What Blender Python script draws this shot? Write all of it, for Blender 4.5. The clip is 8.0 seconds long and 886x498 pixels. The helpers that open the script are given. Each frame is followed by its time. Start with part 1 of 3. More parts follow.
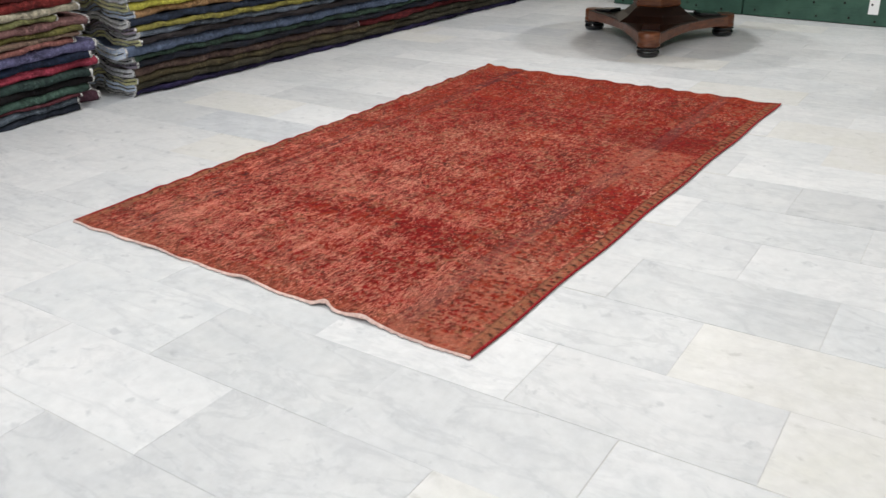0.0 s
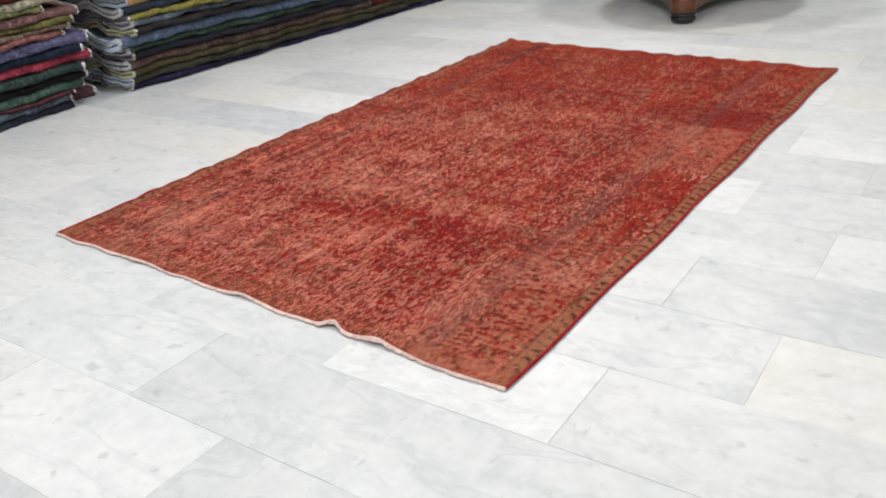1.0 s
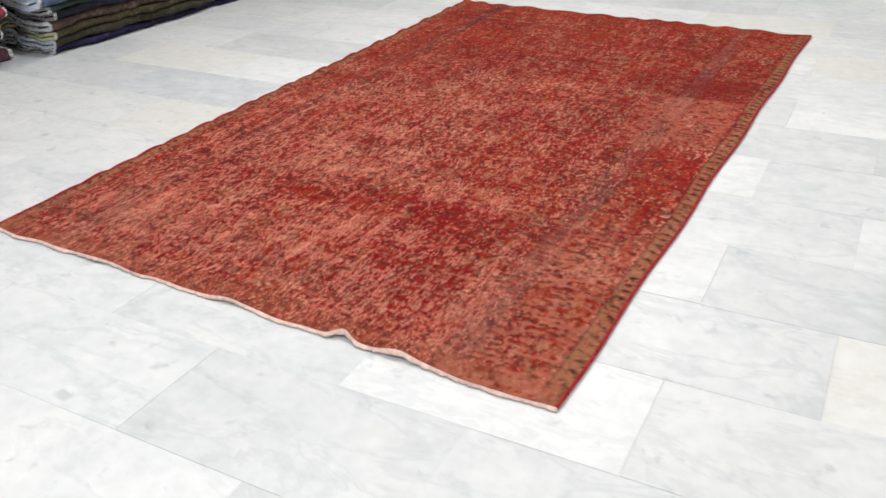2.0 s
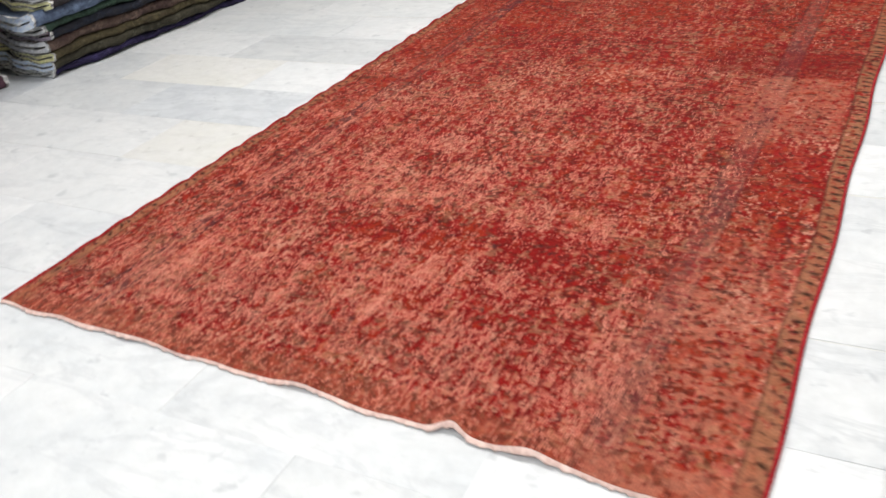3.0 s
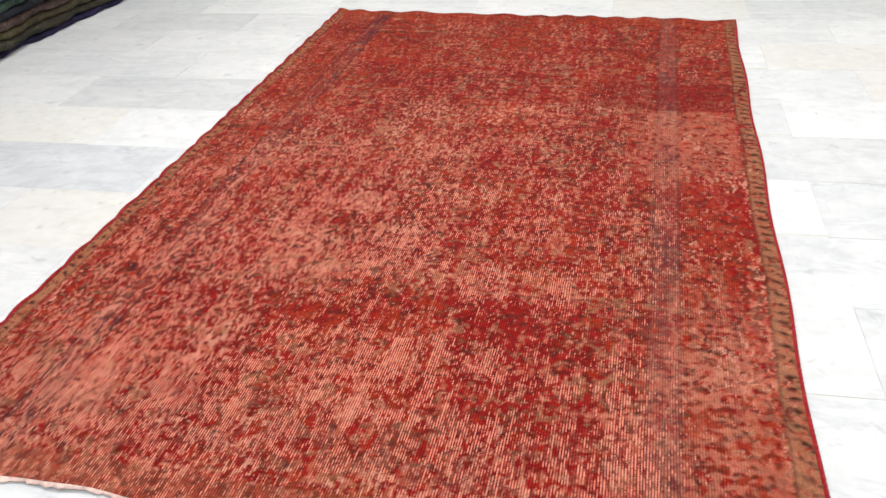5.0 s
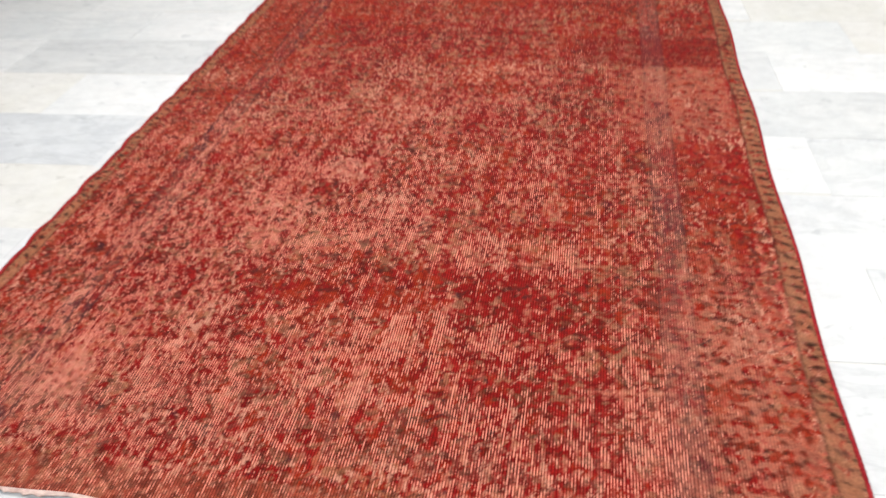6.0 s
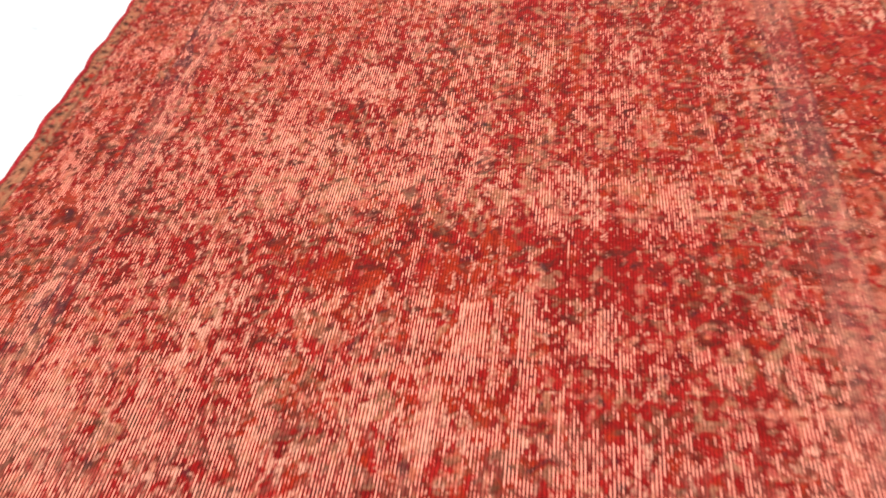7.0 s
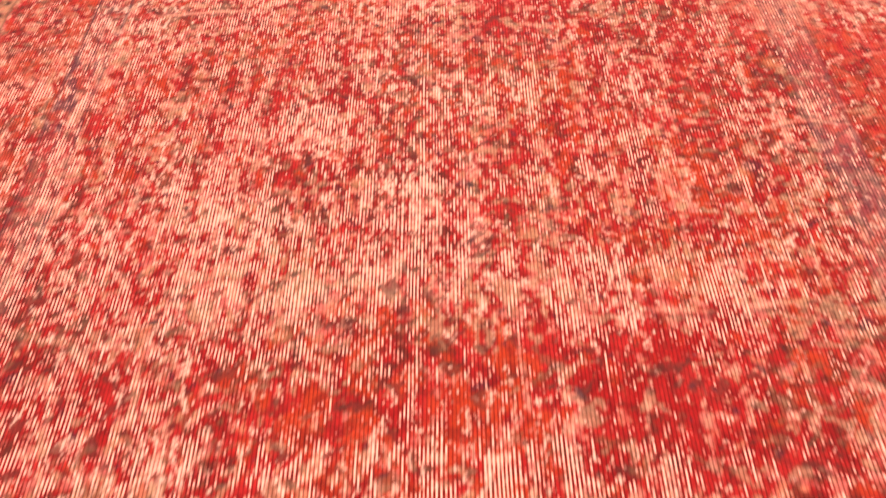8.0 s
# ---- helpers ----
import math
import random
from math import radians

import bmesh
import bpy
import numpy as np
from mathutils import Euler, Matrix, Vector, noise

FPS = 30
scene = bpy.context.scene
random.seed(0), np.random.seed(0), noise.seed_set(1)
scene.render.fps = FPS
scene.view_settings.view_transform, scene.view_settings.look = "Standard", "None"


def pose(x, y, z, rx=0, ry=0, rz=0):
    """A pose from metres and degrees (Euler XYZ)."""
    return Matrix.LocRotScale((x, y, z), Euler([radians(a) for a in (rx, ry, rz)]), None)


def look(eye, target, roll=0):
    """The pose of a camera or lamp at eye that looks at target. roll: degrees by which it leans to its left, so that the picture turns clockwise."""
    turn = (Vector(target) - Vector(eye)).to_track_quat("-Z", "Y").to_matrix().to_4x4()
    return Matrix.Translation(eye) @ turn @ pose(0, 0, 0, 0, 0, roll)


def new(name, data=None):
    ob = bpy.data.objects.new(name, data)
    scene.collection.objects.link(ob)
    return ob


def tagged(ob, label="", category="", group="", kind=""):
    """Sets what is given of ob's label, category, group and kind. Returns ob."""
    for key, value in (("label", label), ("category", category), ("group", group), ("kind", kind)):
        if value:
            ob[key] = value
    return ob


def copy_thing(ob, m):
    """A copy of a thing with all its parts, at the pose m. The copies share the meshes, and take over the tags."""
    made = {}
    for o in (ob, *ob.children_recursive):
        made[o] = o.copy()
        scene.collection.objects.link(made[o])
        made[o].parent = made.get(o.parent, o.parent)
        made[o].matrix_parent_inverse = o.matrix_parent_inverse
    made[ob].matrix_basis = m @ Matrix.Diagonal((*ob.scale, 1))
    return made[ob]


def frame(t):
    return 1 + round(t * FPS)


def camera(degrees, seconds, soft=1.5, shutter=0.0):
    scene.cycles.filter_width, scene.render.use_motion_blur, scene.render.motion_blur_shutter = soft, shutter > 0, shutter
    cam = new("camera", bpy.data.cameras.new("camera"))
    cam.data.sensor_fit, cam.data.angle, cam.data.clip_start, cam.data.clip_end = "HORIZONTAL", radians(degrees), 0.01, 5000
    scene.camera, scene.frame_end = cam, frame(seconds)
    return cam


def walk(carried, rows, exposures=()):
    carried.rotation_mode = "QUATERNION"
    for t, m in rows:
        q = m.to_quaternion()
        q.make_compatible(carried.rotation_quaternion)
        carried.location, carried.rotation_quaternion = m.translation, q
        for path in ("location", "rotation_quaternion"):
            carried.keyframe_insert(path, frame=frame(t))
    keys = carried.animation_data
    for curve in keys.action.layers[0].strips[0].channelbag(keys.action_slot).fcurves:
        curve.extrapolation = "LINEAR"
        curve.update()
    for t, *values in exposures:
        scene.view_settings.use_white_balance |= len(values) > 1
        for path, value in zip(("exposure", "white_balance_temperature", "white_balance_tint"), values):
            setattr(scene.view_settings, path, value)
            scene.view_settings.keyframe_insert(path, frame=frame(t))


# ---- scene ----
cam = camera(55.6, 8.0, soft=1.5, shutter=0.5)
PATH = [
    (0, (0.852, -1.83, 1.199), (-0.162, -0.316, 0.375), -1.6),
    (0.5, (0.747, -1.653, 1.137), (-0.288, -0.153, 0.314), -2.5),
    (1, (0.655, -1.523, 1.113), (-0.402, -0.062, 0.249), -4.6),
    (1.2, (0.608, -1.503, 1.097), (-0.4, -0.033, 0.19), -4.4),
    (2.3, (0.184, -1.374, 1.111), (-0.661, 0.149, 0.127), -2.7),
    (2.5, (0.126, -1.305, 1.089), (-0.733, 0.19, 0.076), -3.5),
    (3, (-0.094, -1.148, 1.064), (-0.965, 0.344, 0.056), -7.3),
    (3.5, (-0.321, -1.1, 1.103), (-0.963, 0.495, 0.081), -4.6),
    (4, (-0.499, -1.096, 1.15), (-0.894, 0.611, 0.186), -4.7),
    (4.5, (-0.503, -1.081, 1.169), (-0.908, 0.591, 0.15), -3.5),
    (5.8, (-0.646, -1.038, 1.154), (-0.973, 0.613, 0.074), -3.8),
    (6, (-0.663, -0.98, 1.132), (-0.947, 0.646, 0.003), -3.4),
    (6.5, (-0.75, -0.714, 1.08), (-1.099, 0.779, -0.205), -7.9),
    (7, (-0.848, -0.5, 1.019), (-1.143, 0.894, -0.384), -8.2),
    (7.4, (-0.972, -0.295, 0.989), (-1.188, 1.002, -0.517), -7.3),
    (7.5, (-1.016, -0.27, 0.992), (-1.168, 1.015, -0.533), -6.0),
    (8, (-1.031, -0.099, 0.966), (-1.077, 1.202, -0.552), -4.5),
]
EXPOSURES = [(0, -0.25), (1.2, -0.15), (2.5, -0.06), (3.0, 0.03), (4.5, 0.12), (6.5, 0.1), (7.0, 0.6), (8.0, 1.1)]
walk(cam, [(t, look(eye, target, roll)) for t, eye, target, roll in PATH], EXPOSURES)

# ---- world and light ----
world = bpy.data.worlds.new("sky")
scene.world = world
world.use_nodes = True
wn = world.node_tree
sky = wn.nodes.new("ShaderNodeTexSky")
sky.sky_type = "NISHITA"
sky.sun_disc = False
sky.sun_elevation = radians(40)
sky.sun_rotation = radians(200)
wn.nodes["Background"].inputs["Strength"].default_value = 0.12
wn.links.new(sky.outputs["Color"], wn.nodes["Background"].inputs["Color"])

X0, X1, Y0, Y1, H = -4.75, 4.0, -4.2, 6.6, 3.0
LAMPS = [(x, y) for x in (-2.3, -0.9, 1.8) for y in (-2.2, 1.2, 4.4)]
LAMP_WATTS, WINDOW_WATTS = 36.0, 36.0


def area_lamp(name, m, sx, sy, watts, colour):
    data = bpy.data.lights.new(name, "AREA")
    data.shape, data.size, data.size_y, data.energy, data.color = "RECTANGLE", sx, sy, watts, colour
    ob = new(name, data)
    ob.matrix_basis = m
    return ob


for x, y in LAMPS:
    area_lamp("ceiling_lamp_light", pose(x, y, H - 0.085), 0.22, 0.22, LAMP_WATTS, (1.0, 0.975, 0.94))
area_lamp("window_light", pose(-0.4, Y0 - 0.05, 1.55, 90, 0, 180) @ pose(0, 0, 0, 180, 0, 0), 5.4, 2.2, WINDOW_WATTS, (0.88, 0.94, 1.0))


# ---- materials ----
def lin(r, g, b):
    return tuple((c / 255 / 12.92) if c <= 10 else ((c / 255 + 0.055) / 1.055) ** 2.4 for c in (r, g, b)) + (1.0,)


class Mat:
    """A small wrapper round a node material."""

    def __init__(self, name, rough=0.6, metal=0.0, spec=0.5):
        self.m = bpy.data.materials.new(name)
        self.m.use_nodes = True
        self.t = self.m.node_tree
        self.p = self.t.nodes["Principled BSDF"]
        self.p.inputs["Roughness"].default_value = rough
        self.p.inputs["Metallic"].default_value = metal
        self.p.inputs["Specular IOR Level"].default_value = spec

    def node(self, kind, **inputs):
        n = self.t.nodes.new(kind)
        for k, v in inputs.items():
            self.put(n, k.replace("_", " "), v)
        return n

    def put(self, n, key, v):
        if hasattr(v, "links"):
            self.t.links.new(v, n.inputs[key])
        else:
            n.inputs[key].default_value = v

    def coords(self, kind="Object", scale=(1, 1, 1), offset=None):
        n = self.node("ShaderNodeMapping", Vector=self.node("ShaderNodeTexCoord").outputs[kind], Scale=scale)
        if offset is not None:
            self.put(n, "Location", offset)
        return n.outputs["Vector"]

    def noise(self, v, scale, detail=4.0, rough=0.55, distort=0.0):
        return self.node("ShaderNodeTexNoise", Vector=v, Scale=scale, Detail=detail, Roughness=rough, Distortion=distort).outputs["Fac"]

    def ramp(self, fac, stops):
        n = self.node("ShaderNodeValToRGB", Fac=fac)
        e = n.color_ramp.elements
        while len(e) < len(stops):
            e.new(0.5)
        for el, (p, c) in zip(e, stops):
            el.position, el.color = p, c if len(c) == 4 else (*c, 1)
        return n.outputs["Color"]

    def mix(self, fac, a, b, how="MIX"):
        n = self.t.nodes.new("ShaderNodeMix")
        n.data_type, n.blend_type = "RGBA", how
        for k, v in ((0, fac), (6, a), (7, b)):
            if hasattr(v, "links"):
                self.t.links.new(v, n.inputs[k])
            else:
                n.inputs[k].default_value = v
        return n.outputs[2]

    def math(self, op, a, b=0.0):
        n = self.t.nodes.new("ShaderNodeMath")
        n.operation = op
        for k, v in ((0, a), (1, b)):
            if hasattr(v, "links"):
                self.t.links.new(v, n.inputs[k])
            else:
                n.inputs[k].default_value = v
        return n.outputs[0]

    def colour(self, c):
        self.put(self.p, "Base Color", c)

    def bump(self, height, strength, distance):
        n = self.node("ShaderNodeBump", Height=height, Strength=strength, Distance=distance)
        self.put(self.p, "Normal", n.outputs["Normal"])


BLACK, WHITE = (0, 0, 0, 1), (1, 1, 1, 1)


def marble(name, base, vein, tint, amount):
    m = Mat(name, 0.28, 0.0, 0.35)
    info = m.node("ShaderNodeObjectInfo")
    shift = m.node("ShaderNodeCombineXYZ", X=m.math("MULTIPLY", info.outputs["Random"], 37.0), Y=m.math("MULTIPLY", info.outputs["Random"], 91.0))
    v = m.coords("Object", (1, 1, 1), shift.outputs["Vector"])
    cloud = m.noise(v, 4.5, 6, 0.68, 0.3)
    fine = m.noise(v, 26, 4, 0.6)
    veins = m.noise(m.coords("Object", (1.0, 2.6, 1.0), shift.outputs["Vector"]), 2.6, 7, 0.62, 0.7)
    c = m.mix(m.ramp(cloud, [(0.35, BLACK), (0.72, WHITE)]), base, tint)
    line = m.ramp(veins, [(0.455, BLACK), (0.5, WHITE), (0.545, BLACK)])
    c = m.mix(m.math("MULTIPLY", line, amount), c, vein)
    spots = m.ramp(m.noise(v, 17, 3, 0.55, 0.3), [(0.63, BLACK), (0.72, WHITE)])
    c = m.mix(m.math("MULTIPLY", spots, 0.6), c, vein)
    c = m.mix(0.16, c, m.ramp(fine, [(0.3, (0.35, 0.36, 0.37, 1)), (0.7, (1, 1, 1, 1))]), "MULTIPLY")
    hue = m.node("ShaderNodeHueSaturation", Color=c, Value=m.math("ADD", m.math("MULTIPLY", info.outputs["Random"], 0.10), 0.95))
    m.colour(hue.outputs["Color"])
    m.put(m.p, "Roughness", m.ramp(m.noise(v, 5, 4), [(0.3, (0.30, 0.30, 0.30, 1)), (0.75, (0.46, 0.46, 0.46, 1))]))
    m.bump(fine, 0.03, 0.002)
    return m.m


MARBLES = {
    "w": marble("marble_white", lin(215, 217, 220), lin(175, 180, 186), lin(202, 206, 210), 0.27),
    "p": marble("marble_pale", lin(209, 212, 215), lin(169, 174, 181), lin(193, 198, 203), 0.30),
    "g": marble("marble_grey", lin(206, 209, 212), lin(166, 171, 178), lin(191, 195, 200), 0.32),
    "b": marble("marble_blue_grey", lin(200, 204, 209), lin(160, 166, 174), lin(184, 189, 196), 0.34),
    "c": marble("marble_cream", lin(213, 214, 215), lin(180, 181, 180), lin(207, 208, 205), 0.18),
}


def plaster(name, c):
    m = Mat(name, 0.85)
    v = m.coords("Object")
    m.colour(m.mix(m.noise(v, 1.3, 5), lin(*c), lin(*[k - 12 for k in c])))
    m.bump(m.noise(v, 60, 4), 0.1, 0.003)
    return m.m


def grout():
    m = Mat("grout", 0.9)
    m.colour(m.mix(m.noise(m.coords("Object"), 6, 6), lin(190, 191, 189), lin(208, 209, 208)))
    return m.m


def rug_pile():
    m = Mat("rug_wool", 0.95, 0.0, 0.08)
    dye = m.node("ShaderNodeAttribute")
    dye.attribute_name = "dye"
    v = m.coords("Object")
    hair = m.noise(m.coords("Object", (1.0, 0.35, 1.0)), 520, 3, 0.6)
    tuft = m.noise(v, 170, 3, 0.6)
    c = m.mix(0.45, dye.outputs["Color"], m.ramp(hair, [(0.3, (0.45, 0.42, 0.42, 1)), (0.72, (1.35, 1.32, 1.3, 1))]), "MULTIPLY")
    c = m.mix(0.35, c, m.ramp(tuft, [(0.32, (0.5, 0.46, 0.46, 1)), (0.68, (1.3, 1.28, 1.26, 1))]), "MULTIPLY")
    # bare warps: pale twisted threads, with the grooves' shade painted dark between them
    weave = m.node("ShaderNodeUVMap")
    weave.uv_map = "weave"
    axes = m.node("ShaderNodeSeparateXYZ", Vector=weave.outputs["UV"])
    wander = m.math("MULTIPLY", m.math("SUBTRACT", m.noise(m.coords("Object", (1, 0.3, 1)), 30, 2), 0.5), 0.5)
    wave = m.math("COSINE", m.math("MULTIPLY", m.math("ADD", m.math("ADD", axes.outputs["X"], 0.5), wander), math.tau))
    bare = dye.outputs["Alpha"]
    # each warp is bared in short runs of its own
    thread = m.math("FLOOR", m.math("ADD", m.math("ADD", axes.outputs["X"], 1.0), wander))
    runs = m.node("ShaderNodeCombineXYZ", X=m.math("MULTIPLY", thread, 7.31), Y=m.math("MULTIPLY", axes.outputs["Y"], 44.0))
    run = m.noise(runs.outputs["Vector"], 1.0, 3, 0.6)
    edge = m.math("SUBTRACT", 0.70, m.math("MULTIPLY", bare, 0.36))
    bared = m.node("ShaderNodeClamp", Value=m.math("MULTIPLY", m.math("SUBTRACT", run, edge), 8.0)).outputs["Result"]
    crest = m.node("ShaderNodeClamp", Value=m.math("MULTIPLY", m.math("SUBTRACT", wave, 0.0), 2.2)).outputs["Result"]
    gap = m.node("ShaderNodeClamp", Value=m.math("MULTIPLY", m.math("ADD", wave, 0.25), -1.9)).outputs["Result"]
    c = m.mix(m.math("MULTIPLY", m.math("MULTIPLY", crest, bared), 0.85), c, lin(214, 135, 116))
    # painted shade: the dye is multiplied down in the grooves where warps are bare
    groove_shade = m.math("MULTIPLY", m.math("MINIMUM", m.math("MULTIPLY", bare, 2.2), 1.0), 0.76)
    c = m.mix(m.math("MULTIPLY", gap, groove_shade), c, (0.34, 0.19, 0.16, 1), "MULTIPLY")
    m.colour(c)
    m.put(m.p, "Sheen Weight", 0.02)
    m.put(m.p, "Sheen Roughness", 0.6)
    m.bump(tuft, 0.35, 0.004)
    return m.m


def cloth(name, c, c2, scale=9.0, mottled=0.7):
    """Folded pile: two dyes in drifts, what shows of a woven pattern in short blocks along the fold, and worn tips."""
    m = Mat(name, 0.95, 0.0, 0.1)
    v = m.coords("Object")
    f = m.ramp(m.noise(v, scale, 5, 0.65), [(0.4, BLACK), (0.62, WHITE)])
    col = m.mix(m.math("MULTIPLY", f, mottled), lin(*c), lin(*c2))
    motif = m.ramp(m.noise(m.coords("Object", (1.0, 0.7, 1.0)), 38, 3, 0.55, 0.5), [(0.50, BLACK), (0.58, WHITE)])
    where = m.ramp(m.noise(m.coords("Object", (0.2, 1.0, 0.2)), 3.2, 3, 0.6), [(0.42, (0.15, 0.15, 0.15, 1)), (0.60, WHITE)])
    col = m.mix(m.math("MULTIPLY", m.math("MULTIPLY", motif, where), 0.85 * mottled), col, lin(*[int(k * 0.40 + 8) for k in c2]))
    pale = m.ramp(m.noise(m.coords("Object", (1.0, 0.8, 1.0)), 52, 3, 0.5, 0.3), [(0.58, BLACK), (0.66, WHITE)])
    col = m.mix(m.math("MULTIPLY", m.math("MULTIPLY", pale, where), 0.45), col, lin(*[min(235, int(k * 1.15 + 34)) for k in c]))
    worn = m.ramp(m.noise(v, 60, 4, 0.7), [(0.35, (0.35, 0.35, 0.35, 1)), (0.7, (1.4, 1.4, 1.4, 1))])
    grey = m.node("ShaderNodeHueSaturation", Color=m.mix(0.6, col, worn, "MULTIPLY"), Saturation=0.92, Value=1.0)
    m.colour(grey.outputs["Color"])
    m.bump(m.noise(v, 110, 3), 0.9, 0.007)
    return m.m


def fringe_wool(name, c, c2):
    m = Mat(name, 0.95, 0.0, 0.1)
    v = m.coords("Object")
    tufts = m.ramp(m.noise(v, 60, 4, 0.7), [(0.36, BLACK), (0.62, WHITE)])
    m.colour(m.mix(tufts, lin(*c), lin(*c2)))
    m.bump(m.noise(v, 240, 2), 0.6, 0.004)
    return m.m


def wood(name, c, c2, rough, stretch=(3, 3, 24)):
    m = Mat(name, rough, 0.0, 0.5)
    grain = m.noise(m.coords("Object", stretch), 3.0, 6, 0.6, 0.8)
    v = m.coords("Object")
    col = m.mix(m.ramp(grain, [(0.35, BLACK), (0.65, WHITE)]), lin(*c), lin(*c2))
    m.colour(m.mix(0.4, col, m.ramp(m.noise(v, 14, 4), [(0.3, (0.5, 0.5, 0.5, 1)), (0.7, (1.2, 1.2, 1.2, 1))]), "MULTIPLY"))
    m.bump(grain, 0.12, 0.002)
    return m.m


def plain(name, c, rough, metal=0.0):
    m = Mat(name, rough, metal)
    v = m.coords("Object")
    m.colour(m.mix(m.noise(v, 18, 4), lin(*c), lin(*[max(0, k - 14) for k in c])))
    return m.m


def green_paint():
    m = Mat("worn_green_paint", 0.5, 0.0, 0.4)
    grain = m.noise(m.coords("Object", (3, 3, 26)), 2.4, 6, 0.6, 0.6)
    patch = m.noise(m.coords("Object"), 5, 5, 0.6)
    c = m.mix(m.ramp(patch, [(0.35, BLACK), (0.7, WHITE)]), lin(40, 72, 62), lin(60, 94, 80))
    c = m.mix(m.math("MULTIPLY", m.ramp(grain, [(0.3, WHITE), (0.45, BLACK)]), 0.5), c, lin(30, 54, 44))
    knots = m.ramp(m.noise(m.coords("Object", (1, 1, 2)), 11, 2, 0.4), [(0.70, BLACK), (0.76, WHITE)])
    m.colour(m.mix(m.math("MULTIPLY", knots, 0.6), c, lin(28, 44, 36)))
    m.bump(grain, 0.25, 0.003)
    return m.m


def glowing(name, c, strength):
    m = Mat(name, 0.5)
    m.colour(c)
    m.put(m.p, "Emission Color", c)
    m.put(m.p, "Emission Strength", strength)
    return m.m


def glass():
    m = Mat("window_glass", 0.02)
    m.put(m.p, "Transmission Weight", 1.0)
    m.put(m.p, "IOR", 1.45)
    return m.m


WALL = plaster("wall_paint", (196, 190, 180))
CEIL = plaster("ceiling_paint", (240, 240, 236))
GROUT = grout()
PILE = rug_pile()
WOOD = wood("brown_polished_wood", (74, 38, 20), (116, 66, 36), 0.3)
DARK = wood("dark_stained_wood", (18, 11, 9), (36, 21, 15), 0.3)
EBONY = plain("black_lacquer", (20, 20, 24), 0.16)
GREEN = green_paint()
IRON = plain("dark_iron", (30, 28, 27), 0.5, 0.6)
PAPER = plain("white_paper", (236, 238, 240), 0.7)
METAL = plain("white_metal", (225, 225, 222), 0.4)
GLOW = glowing("lamp_diffuser", (1.0, 0.96, 0.88, 1), 6.0)
GLASS = glass()
CORD = fringe_wool("red_overcast_wool", (122, 22, 30), (152, 42, 46))
CREAM = fringe_wool("undyed_warp_wool", (198, 168, 160), (222, 198, 190))
FRINGE = fringe_wool("grey_white_fringe", (70, 72, 78), (226, 226, 224))
JUTE = fringe_wool("rug_backing", (150, 84, 74), (176, 108, 96))


# ---- building helpers ----
def link(name, mesh, material, parent=None, label=""):
    if material is not None:
        mesh.materials.append(material)
    ob = new(name, mesh)
    ob.parent = parent
    return tagged(ob, label)


def part(name, bm, material, parent=None, label="", smooth=False):
    """One bmesh as one mesh object under a thing or a part."""
    mesh = bpy.data.meshes.new(name)
    bm.normal_update()
    bm.to_mesh(mesh)
    bm.free()
    if smooth:
        mesh.polygons.foreach_set("use_smooth", [True] * len(mesh.polygons))
    return link(name, mesh, material, parent, label)


def thing(name, m, label, category, group="", kind=""):
    ob = new(name)
    ob.empty_display_size = 0.1
    ob.matrix_basis = m
    return tagged(ob, label, category, group, kind)


def box(bm, x0, x1, y0, y1, z0, z1, bevel=0.0):
    r = bmesh.ops.create_cube(bm, size=1.0, matrix=Matrix.Translation(((x0 + x1) / 2, (y0 + y1) / 2, (z0 + z1) / 2)) @ Matrix.Diagonal((x1 - x0, y1 - y0, z1 - z0, 1)))
    if bevel:
        edges = list({e for v in r["verts"] for e in v.link_edges})
        bmesh.ops.bevel(bm, geom=edges, offset=bevel, segments=2, profile=0.6, affect="EDGES")
    return bm


def block(x0, x1, y0, y1, z0, z1, bevel=0.0):
    return box(bmesh.new(), x0, x1, y0, y1, z0, z1, bevel)


def lathe(profile, steps=24, sides=None):
    """A turned form from (radius, height) pairs."""
    bm = bmesh.new()
    n = sides or steps
    rings = [[bm.verts.new((r * math.cos(math.tau * k / n), r * math.sin(math.tau * k / n), z)) for k in range(n)] for r, z in profile]
    for a, b in zip(rings, rings[1:]):
        for k in range(n):
            bm.faces.new((a[k], a[(k + 1) % n], b[(k + 1) % n], b[k]))
    bm.faces.new(rings[0][::-1])
    bm.faces.new(rings[-1])
    return bm


def grid_mesh(name, pts, smooth=True, closed=False):
    """A sheet from an array of points (rows, columns, 3); closed joins the last column to the first."""
    r, c = pts.shape[:2]
    idx = np.arange(r * c).reshape(r, c)
    nxt = np.roll(idx, -1, 1) if closed else idx[:, 1:]
    cur = idx if closed else idx[:, :-1]
    faces = np.stack([cur[:-1], nxt[:-1], nxt[1:], cur[1:]], -1).reshape(-1, 4)
    mesh = bpy.data.meshes.new(name)
    mesh.vertices.add(r * c)
    mesh.vertices.foreach_set("co", pts.reshape(-1).astype(np.float32))
    mesh.loops.add(faces.size)
    mesh.loops.foreach_set("vertex_index", faces.reshape(-1).astype(np.int32))
    mesh.polygons.add(len(faces))
    mesh.polygons.foreach_set("loop_start", np.arange(0, faces.size, 4, dtype=np.int32))
    mesh.update(calc_edges=True)
    mesh.polygons.foreach_set("use_smooth", np.full(len(faces), smooth))
    return mesh


RNG = np.random.default_rng(7)


